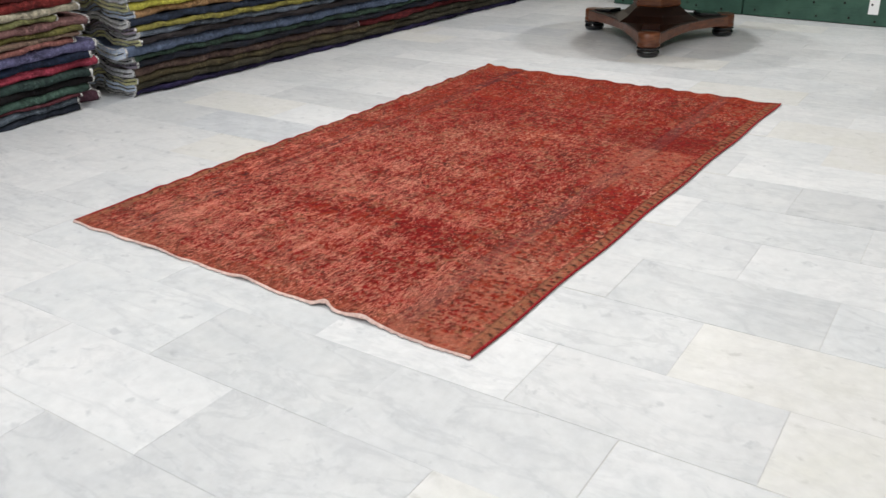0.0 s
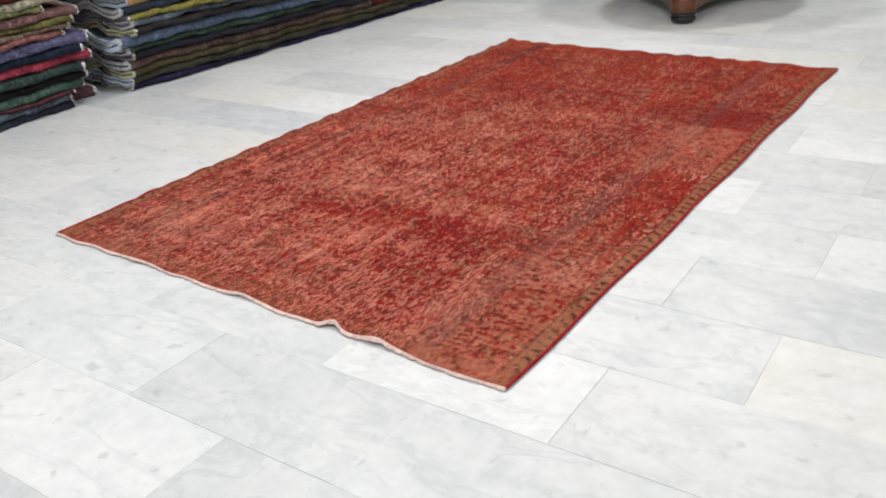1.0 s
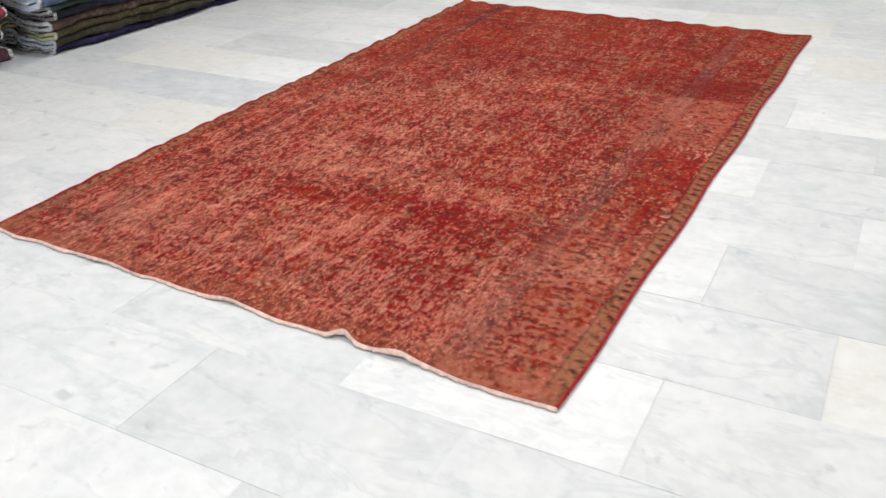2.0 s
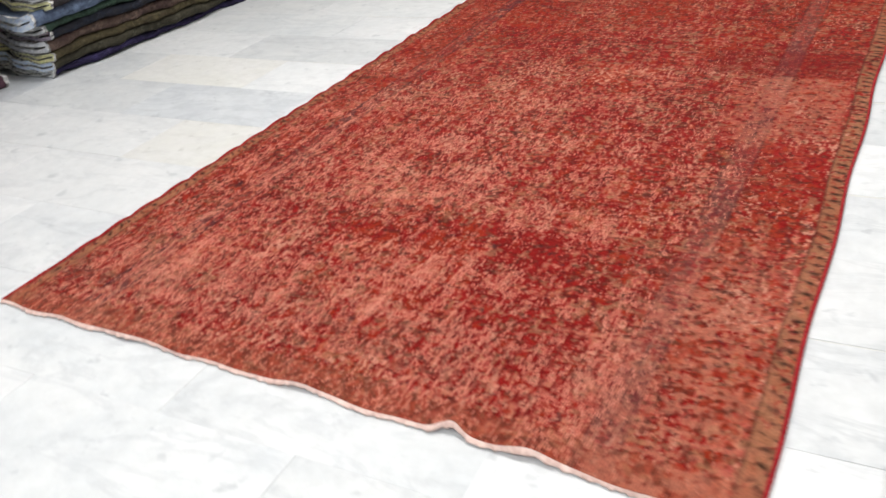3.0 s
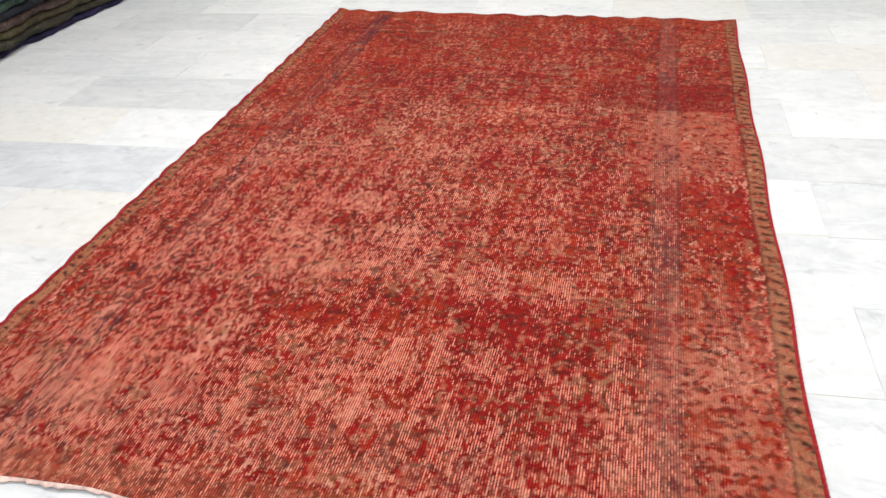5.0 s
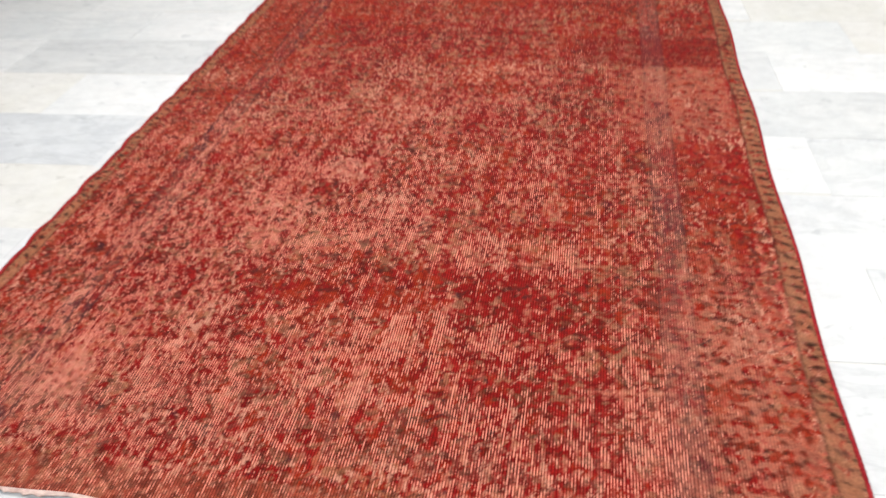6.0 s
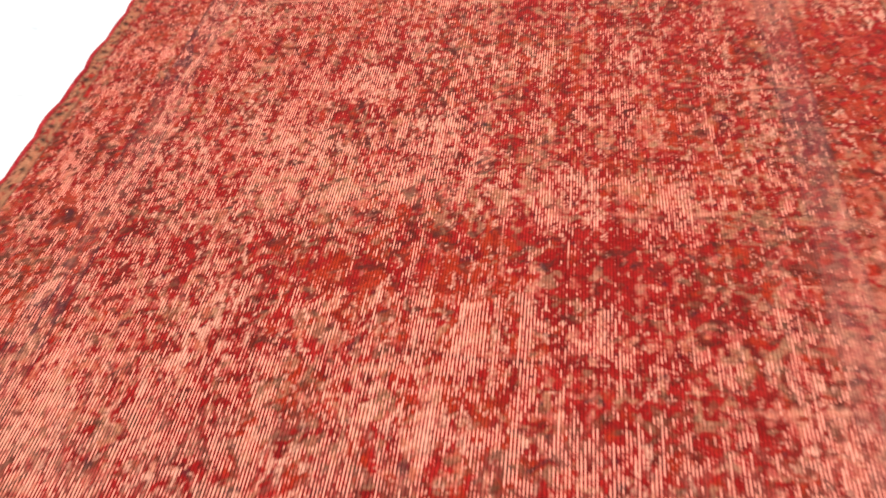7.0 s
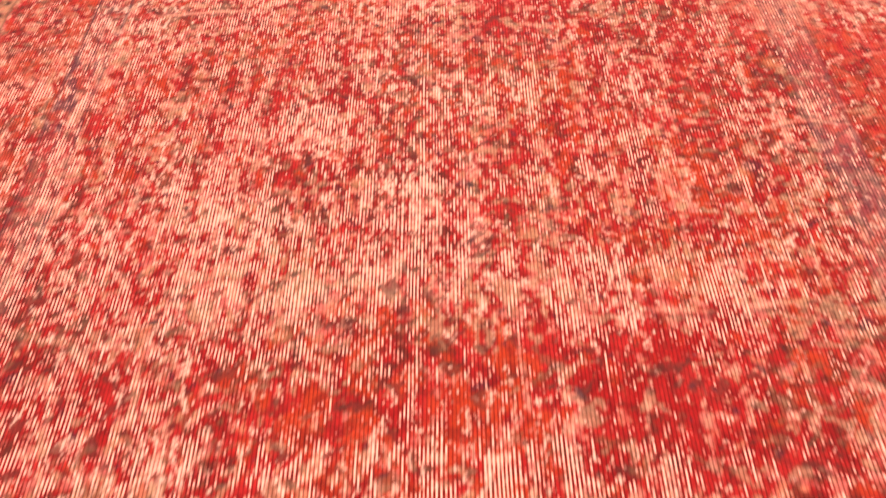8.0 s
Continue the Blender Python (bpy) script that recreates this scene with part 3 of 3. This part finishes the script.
# ---- round pedestal table ----
def pedestal_table():
    t = thing("pedestal_table", pose(-1.335, 4.34, 0), "brown wooden round table on a three-footed pedestal, base visible", "table")
    feet = [(0.179, -0.60), (-0.575, 0.22), (0.397, 0.37)]
    feet.sort(key=lambda p: math.atan2(p[1], p[0]))
    outline = []
    for k, (x, y) in enumerate(feet):
        d = math.hypot(x, y)
        ux, uy = x / d, y / d
        for side in (1, -1):
            outline.append((x - ux * 0.0 + uy * 0.075 * side, y - ux * 0.075 * side))
        x2, y2 = feet[(k + 1) % 3]
        p, q = (x - uy * 0.075, y + ux * 0.075), None
        d2 = math.hypot(x2, y2)
        q = (x2 + y2 / d2 * 0.075, y2 - x2 / d2 * 0.075)
        for s in (0.12, 0.25, 0.38, 0.5, 0.62, 0.75, 0.88):
            mx, my = p[0] * (1 - s) + q[0] * s, p[1] * (1 - s) + q[1] * s
            pull = 1 - 0.17 * math.sin(math.pi * s) ** 0.8
            outline.append((mx * pull, my * pull))

    def plate(grow, z0, z1, arch):
        bm = bmesh.new()
        low, high = [], []
        for x, y in outline:
            d = math.hypot(x, y)
            rise = (1 - min(1, d / 0.6)) if arch else 0
            low.append(bm.verts.new((x * grow, y * grow, z0 + 0.025 * rise)))
            high.append(bm.verts.new((x * grow, y * grow, z1)))
        n = len(outline)
        bm.faces.new(high)
        bm.faces.new(low[::-1])
        for k in range(n):
            bm.faces.new((low[k], low[(k + 1) % n], high[(k + 1) % n], high[k]))
        return bm

    part("plinth", plate(1.0, 0.084, 0.150, True), WOOD, t, "brown wooden concave-sided plinth")
    part("plinth_top", plate(0.985, 0.150, 0.158, False), DARK, t, "dark stained plinth top")
    for x, y in feet:
        turn = math.atan2(y, x)
        foot = part("foot", lathe([(0.070, 0.066), (0.078, 0.075), (0.079, 0.088), (0.073, 0.096), (0.076, 0.105), (0.076, 0.154), (0.070, 0.161), (0.02, 0.163)], 20), WOOD, t, "", True)
        foot.matrix_basis = pose(x, y, 0, 0, 0, math.degrees(turn))
        bun = part("bun", lathe([(0.052, 0.0), (0.066, 0.005), (0.076, 0.022), (0.078, 0.034), (0.070, 0.046), (0.064, 0.050), (0.078, 0.055), (0.080, 0.062), (0.072, 0.069)], 24), EBONY, foot, "black turned bun foot", True)
        bm = block(-0.24, -0.07, -0.060, 0.060, 0.154, 0.168)
        for v in bm.verts:
            if v.co.z > 0.16:
                v.co.z += 0.016 * (-0.07 - v.co.x) / 0.17
        bmesh.ops.bevel(bm, geom=list(bm.edges), offset=0.005, segments=2, affect="EDGES")
        pad = part("scroll", bm, EBONY, t, "glossy black sloping scroll")
        pad.matrix_basis = pose(x, y, 0, 0, 0, math.degrees(turn)) @ pose(0.02, 0, 0.0)
    part("pedestal_base", lathe([(0.33, 0.1575), (0.315, 0.166), (0.25, 0.198), (0.185, 0.248), (0.165, 0.258)], sides=6), DARK, t, "dark stained flaring pedestal base")
    part("pedestal", lathe([(0.175, 0.256), (0.182, 0.268), (0.168, 0.34), (0.135, 0.48), (0.125, 0.58), (0.16, 0.64), (0.24, 0.68)], sides=6), WOOD, t, "brown faceted flaring pedestal")
    part("tabletop", lathe([(0.60, 0.68), (0.655, 0.69), (0.67, 0.71), (0.672, 0.728), (0.66, 0.74), (0.64, 0.744)], 56), WOOD, t, "", False)
    return t


pedestal_table()


# ---- green painted cupboards along the far side ----
def cupboard(x0, x1, seed):
    base = Vector((-1.06, 5.70, 0))
    way = math.degrees(math.atan2(-0.18, 1.193))
    t = thing("green_cupboard", pose(*base, 0, 0, way), "low green painted wooden cupboard with iron nails", "cupboard", "green cupboards")
    part("body", block(x0 + 0.004, x1 - 0.004, 0.02, 0.5, 0.0, 0.9, 0.004), GREEN, t)
    rnd = random.Random(seed)
    part("base_rail", block(x0 + 0.002, x1 - 0.002, -0.004, 0.02, 0.006, 0.24, 0.004), GREEN, t, "worn green bottom rail")
    z = 0.246
    while z < 0.88:
        h = rnd.uniform(0.15, 0.19)
        part("board", block(x0 + 0.006, x1 - 0.006, 0.004, 0.0205, z, min(z + h, 0.89) - 0.004, 0.004), GREEN, t)
        z += h
    part("top", block(x0 - 0.005, x1 + 0.005, -0.02, 0.51, 0.9, 0.93, 0.006), GREEN, t)
    x = x0 + 0.09
    while x < x1 - 0.05:
        for z in (0.045, 0.155):
            n = part("nail", lathe([(0.010, 0.0), (0.009, 0.004), (0.005, 0.007)], 10), IRON, t, "dark iron nail head", True)
            n.matrix_basis = pose(x + rnd.uniform(-0.03, 0.03), -0.003, z + rnd.uniform(-0.01, 0.01), 90)
        x += rnd.uniform(0.2, 0.3)
    return t


cupboard(-1.25, -0.004, 3)
cupboard(0.004, 2.2, 5)
way = math.degrees(math.atan2(-0.18, 1.193))
note = part("paper_label", block(-0.037, 0.037, -0.0012, 0.0, 0.0, 0.16), PAPER)
note.matrix_basis = pose(-1.06, 5.70, 0, 0, 0, way) @ pose(1.04, -0.0055, 0.09)
tagged(note, "blank white paper label on a green cupboard", "label")


# ---- stacks of folded rugs ----
def folded_rug(m, length, depth, h, material, fringe_at, label, seed, wave):
    """A rug folded over on itself, its rounded fold to the front (local +x), lying along local y."""
    rnd = np.random.default_rng(seed)
    t = thing("folded_rug", m, label, "folded rug", "stacked folded rugs")
    r, g = h / 2, 0.0035
    k = np.linspace(-math.pi / 2, math.pi / 2, 9)
    deep = [depth * q for q in (1, 0.8, 0.62, 0.52, 0.44, 0.37, 0.31, 0.26, 0.21, 0.17, 0.13, 0.09)]
    outer = [(-q, 0.0) for q in deep] + [(-r + r * math.cos(q), r + r * math.sin(q)) for q in k] + [(-q, h) for q in deep[::-1]]
    k2 = k[::-2]
    inner = [(-q, r + g) for q in deep] + [(-r * 1.3 + g * math.cos(q), r + g * math.sin(q)) for q in k2] + [(-q, r - g) for q in deep[::-1]]
    prof = np.array(outer + inner)
    ph = rnd.uniform(0, 6.28, 4)

    def sweep(y0, y1, n, grow):
        ys = np.linspace(y0, y1, n)[:, None]
        px, pz = prof[None, :, 0] * grow, (prof[None, :, 1] - r) * grow + r
        front = step(px, -0.25, 0.0)
        nose = 0.013 * np.sin(ys * 5.3 + ph[0]) + 0.009 * np.sin(ys * 13 + ph[1]) + 0.004 * np.sin(ys * 47 + 3 * np.sin(ys * 9 + ph[3]))
        x = px + front * nose + 0.004 * np.sin(ys * 31 + ph[2]) * front
        z = pz + wave(ys, px) + 0.0040 * np.sin(ys * 19 + ph[3] + px * 9) + 0.0022 * np.sin(ys * 53 + ph[0]) * front
        y = ys + 0.010 * np.sin(px * 17 + ph[1]) + 0.006 * np.sin(px * 41 + ph[2]) + 0 * pz
        return np.stack([x, y, z], -1)

    pts = sweep(0.0, length, max(12, int(length / 0.03)), 1.0)
    mesh = grid_mesh("body", pts[::-1], closed=True)
    bm = bmesh.new()
    bm.from_mesh(mesh)
    c = len(prof)
    bm.verts.ensure_lookup_table()
    n = len(bm.verts)
    for ids in (range(c - 1, -1, -1), range(n - c, n)):
        try:
            bm.faces.new([bm.verts[i] for i in ids]).material_index = 1
        except ValueError:
            pass
    bmesh.ops.recalc_face_normals(bm, faces=bm.faces)
    bm.to_mesh(mesh)
    bm.free()
    link("body", mesh, material, t)
    mesh.materials.append(ENDS[(seed // 7) % len(ENDS)])
    # fringed end: the cut edge of the folded sheet, a little proud and uneven
    y0, y1 = ((-0.007, 0.003) if fringe_at < 0 else (length - 0.003, length + 0.007))
    ring = sweep(y0, y1, 4, 1.0)
    mesh = grid_mesh("fringe", ring[::-1], closed=True)
    bm = bmesh.new()
    bm.from_mesh(mesh)
    bm.verts.ensure_lookup_table()
    for v in bm.verts:
        i = v.index % c
        dz = prof[i, 1] - r
        v.co.z += 0.0012 * (1 if dz > 0 else -1) * (1 if i < len(outer) else -1) + rnd.uniform(-0.0012, 0.0012)
        v.co.x += (0.002 if i < len(outer) else 0) + rnd.uniform(-0.002, 0.002)
        v.co.y += rnd.uniform(-0.006, 0.006)
    bmesh.ops.recalc_face_normals(bm, faces=bm.faces)
    bm.to_mesh(mesh)
    bm.free()
    link("fringe", mesh, FRINGE, t, "grey-white fringed end")
    return t


CLOTHS = {}
ENDS = [fringe_wool("pale_end_%s" % w, c, c2) for w, c, c2 in (("blue", (196, 216, 246), (232, 238, 246)), ("cream", (238, 236, 190), (206, 206, 160)), ("grey", (236, 238, 242), (196, 198, 204)), ("mauve", (194, 180, 192), (142, 134, 152)), ("white", (242, 241, 238), (204, 206, 212)))]


def cloth_for(c, c2, mottled=0.7, scale=9.0):
    key = (c, c2, mottled)
    if key not in CLOTHS:
        CLOTHS[key] = cloth("wool_%d" % len(CLOTHS), c, c2, scale, mottled)
    return CLOTHS[key]


# colour names, two dye colours, thickness, and how far along the far part begins (none: one rug all along)
LONG = [
    ("navy and purple", (44, 38, 74), (30, 28, 46), 0.036, 0),
    ("olive brown", (66, 63, 52), (46, 44, 38), 0.048, 0),
    ("dark olive", (82, 74, 52), (52, 46, 38), 0.040, 2.4),
    ("brown patterned", (100, 82, 74), (50, 34, 38), 0.055, 1.95),
    ("dark navy", (34, 38, 50), (46, 44, 46), 0.042, 0),
    ("dark green", (56, 78, 66), (40, 46, 44), 0.036, 2.9),
    ("slate blue", (92, 108, 136), (72, 84, 108), 0.070, 0),
    ("dark brown", (54, 50, 52), (40, 38, 42), 0.040, 3.2),
    ("slate grey", (104, 116, 132), (74, 82, 94), 0.040, 0),
    ("olive yellow", (140, 134, 60), (98, 94, 50), 0.036, 2.2),
    ("dark blue", (44, 54, 72), (34, 38, 48), 0.048, 0),
    ("tan brown", (170, 134, 88), (116, 86, 62), 0.048, 2.7),
    ("bright yellow", (194, 190, 62), (150, 146, 56), 0.050, 0),
    ("grey", (120, 118, 112), (86, 86, 84), 0.050, 0),
    ("dark red", (104, 34, 30), (70, 26, 26), 0.050, 0),
    ("blue grey", (92, 104, 120), (66, 76, 90), 0.050, 0),
    ("moss", (88, 92, 58), (62, 64, 46), 0.050, 0),
    ("brown", (92, 72, 58), (66, 50, 44), 0.050, 0),
]


def long_wave(y, d):
    return 0.006 * np.sin(y * 2.1 + 0.6) + 0.004 * np.sin(y * 4.7) + 0.021 * (np.sin(d * 15.0 + 0.5) + 0.5 * np.sin(d * 31)) * np.exp(-np.clip(y + 0.05, 0, 9) / 0.35) * step(-d, 0.0, 0.12)


def long_stack():
    m0 = pose(-3.402, 1.295, 0, 0, 0, -math.degrees(math.atan2(0.235, 4.45)))
    z = 0.002
    rnd = random.Random(11)
    for k, (word, c, c2, h, split) in enumerate(LONG):
        h *= 0.9
        back = rnd.uniform(-0.015, 0.010)
        y0 = -0.055 if k == 6 else rnd.uniform(-0.03, 0.02)
        mat = cloth_for(c, c2)
        total = 4.9
        spans = [(y0, total)] if not split else [(y0, split), (split + 0.02, total)]
        for n, (s0, s1) in enumerate(spans):
            if n == 1:
                other = LONG[(k * 5 + 3) % 12]
                mat, word = cloth_for((128, 92, 72), (96, 52, 46)) if k == 3 else cloth_for(other[1], other[2]), "patterned"
                if k == 3:
                    mat = cloth_for((104, 30, 34), (70, 26, 34))
            folded_rug(m0 @ pose(back + 0.26 * z, s0, z), s1 - s0, 1.05, h, mat, -1, "%s folded wool rug in a long tall stack" % word, 100 + 7 * k + n,
                       lambda y, d, s0=s0: long_wave(y + s0, d))
        z += h + 0.002


long_stack()

SHORT = [
    ("dark slate", (44, 50, 62), (30, 34, 44), 0.046, 0.935),
    ("grey blue", (86, 98, 110), (60, 62, 72), 0.046, 0.915),
    ("dark red", (92, 46, 54), (60, 34, 42), 0.018, 0.93),
    ("sea green", (72, 98, 88), (46, 62, 58), 0.056, 0.985),
    # added near-black layer standing for the dark gap between the two green rugs
    ("black", (26, 26, 28), (36, 32, 34), 0.050, 1.00),
    ("dark green", (52, 70, 66), (38, 48, 50), 0.050, 0.940),
    ("bright pink", (188, 58, 84), (120, 36, 62), 0.062, 1.025),
    ("navy", (34, 44, 66), (26, 30, 44), 0.050, 0.925),
    ("lavender blue", (98, 98, 136), (80, 76, 110), 0.072, 0.975),
    ("salmon", (140, 90, 84), (106, 64, 64), 0.034, 0.820),
    ("tan", (118, 98, 84), (92, 72, 68), 0.028, 0.845),
    ("olive", (112, 108, 58), (82, 78, 48), 0.036, 0.885),
    ("dusty rose", (132, 96, 94), (96, 70, 72), 0.056, 0.930),
    ("olive green", (124, 126, 80), (92, 92, 62), 0.036, 0.730),
    ("cream grey", (168, 162, 142), (132, 128, 114), 0.046, 0.870),
    ("dark red", (112, 32, 30), (76, 24, 26), 0.060, 0.835),
    ("maroon", (92, 34, 34), (64, 26, 28), 0.050, 0.83),
    ("grey", (110, 108, 104), (80, 80, 80), 0.05, 0.85),
    ("olive", (98, 94, 56), (70, 66, 44), 0.05, 0.87),
    ("brown", (96, 76, 62), (70, 54, 46), 0.05, 0.84),
]


def short_stack():
    z = 0.003
    rnd = random.Random(5)
    for k, (word, c, c2, h, end) in enumerate(SHORT):
        h *= 0.83
        back = rnd.uniform(-0.02, 0.008)
        folded_rug(pose(-3.456 + back + 0.22 * z, -1.3, z), end + 1.31 + 0.012 * min(k, 10), 1.0, h, cloth_for(c, c2), 1, "%s folded wool rug with fringed end in a stack" % word, 300 + 5 * k,
                   lambda y, d: 0.006 * np.sin(y * 2.6) + 0.004 * np.sin(y * 6.1 + 1) + 0.0 * d)
        z += h + 0.0015


short_stack()
folded_rug(pose(-3.55, 1.0, 0.002), 0.15, 0.45, 0.058, cloth_for((96, 66, 78), (70, 46, 58)), 1, "purple-brown folded rug end lying on the marble floor", 77,
           lambda y, d: 0.0 * y + 0.0 * d)


# ---- marble floor ----
floor = part("floor", block(X0, X1, Y0, Y1, -0.12, -0.0015), GROUT)
tagged(floor, "pale marble tile floor laid in staggered rows", "floor", kind="structure")
P = 0.305
TONES = {
    (3, -2): "w", (2, -1): "g", (5, -2): "g", (4, 1): "g", (0, -1): "g", (0, 1): "c", (1, 0): "p", (1, 2): "p", (2, 1): "w", (-1, 0): "w", (-1, 2): "c",
    (-1, -2): "w", (-2, -1): "g", (-2, -3): "p", (-3, -2): "g", (-3, -4): "w", (-4, -3): "g", (3, -8): "b", (3, -10): "g", (4, -7): "w", (5, -8): "g",
    (2, -7): "c", (2, -9): "w", (4, -9): "c", (1, -8): "w", (1, -10): "w", (5, -10): "w", (-2, 1): "w", (3, 0): "p", (4, -1): "p", (5, 0): "w", (6, 1): "c", (7, 0): "c",
    (-1, -4): "p", (-2, -5): "p", (-1, -6): "p", (0, -9): "w", (1, -8): "w", (10, -3): "g", (9, -2): "c", (11, -2): "g", (11, 0): "w", (10, 1): "g", (12, 1): "p",
}


def tile_mesh(name, w, d, material):
    g, e = 0.0005, 0.0008
    x, y = w / 2 - g, d / 2 - g
    v = [(sx * x, sy * y, -0.006) for sx, sy in ((-1, -1), (1, -1), (1, 1), (-1, 1))]
    v += [(sx * x, sy * y, -e * 0.6) for sx, sy in ((-1, -1), (1, -1), (1, 1), (-1, 1))]
    v += [(sx * (x - e), sy * (y - e), 0) for sx, sy in ((-1, -1), (1, -1), (1, 1), (-1, 1))]
    f = [(8, 9, 10, 11)]
    for k in range(4):
        q = (k + 1) % 4
        f += [(k, q, 4 + q, 4 + k), (4 + k, 4 + q, 8 + q, 8 + k)]
    mesh = bpy.data.meshes.new(name)
    mesh.from_pydata(v, [], f)
    mesh.materials.append(material)
    return mesh, v, f


def laid(x, y):
    """Where a joint of the regular pattern lies: the rows widen towards the long stack."""
    west = min(1.0, max(0.0, -x / 2.0))
    fade = min(1.0, max(0.0, (3.4 - y) / 1.2))
    yy = y * (1.0 + 0.042 + 0.060 * west * fade) if y > 0 else y * 1.02
    return x * (1.0 + 0.12 * min(1.0, max(0.0, (-x - 0.5) / 1.5))), yy


def lay_floor():
    rnd = random.Random(21)
    full = {k: tile_mesh("tile_" + k, 2 * P, P, m)[0] for k, m in MARBLES.items()}
    _, tv, tf = tile_mesh("tile_far", 2 * P, P, MARBLES["p"])
    rest_v, rest_f = [], []
    for j in range(int(Y0 / P) + 1, int(Y1 / P) - 0):
        for i in range(int(X0 / P) - 1, int(X1 / P)):
            if (i - j - 1) % 2:
                continue
            mid = (i + 1) * P
            x0, x1 = laid(mid - P, j * P)[0], laid(mid + P, j * P)[0]
            y0, y1 = laid(mid, j * P)[1], laid(mid, (j + 1) * P)[1]
            cx, cy, sx, sy = (x0 + x1) / 2, (y0 + y1) / 2, (x1 - x0) / (2 * P), (y1 - y0) / P
            if x0 < X0 or x1 > X1 or y1 > Y1:
                continue
            dz = rnd.uniform(-0.00015, 0.00015)
            tone = TONES.get((j, i)) or rnd.choices("wpgbc", (40, 36, 13, 3, 8))[0]
            if -4.0 < cx < 2.7 and -2.0 < cy < 5.7:
                ob = new("tile", full[tone])
                ob.parent = floor
                ob.matrix_basis = pose(cx + rnd.uniform(-0.001, 0.001), cy + rnd.uniform(-0.001, 0.001), dz, 0, 0, rnd.choice((0, 180)) + rnd.uniform(-0.15, 0.15)) @ Matrix.Diagonal((sx, sy, 1, 1))
            else:
                n = len(rest_v)
                rest_v += [(x * sx + cx, y * sy + cy, z + dz) for x, y, z in tv]
                rest_f += [tuple(q + n for q in f) for f in tf]
    mesh = bpy.data.meshes.new("outer_tiles")
    mesh.from_pydata(rest_v, [], rest_f)
    tagged(link("outer_tiles", mesh, MARBLES["p"], floor), kind="stuff")


lay_floor()
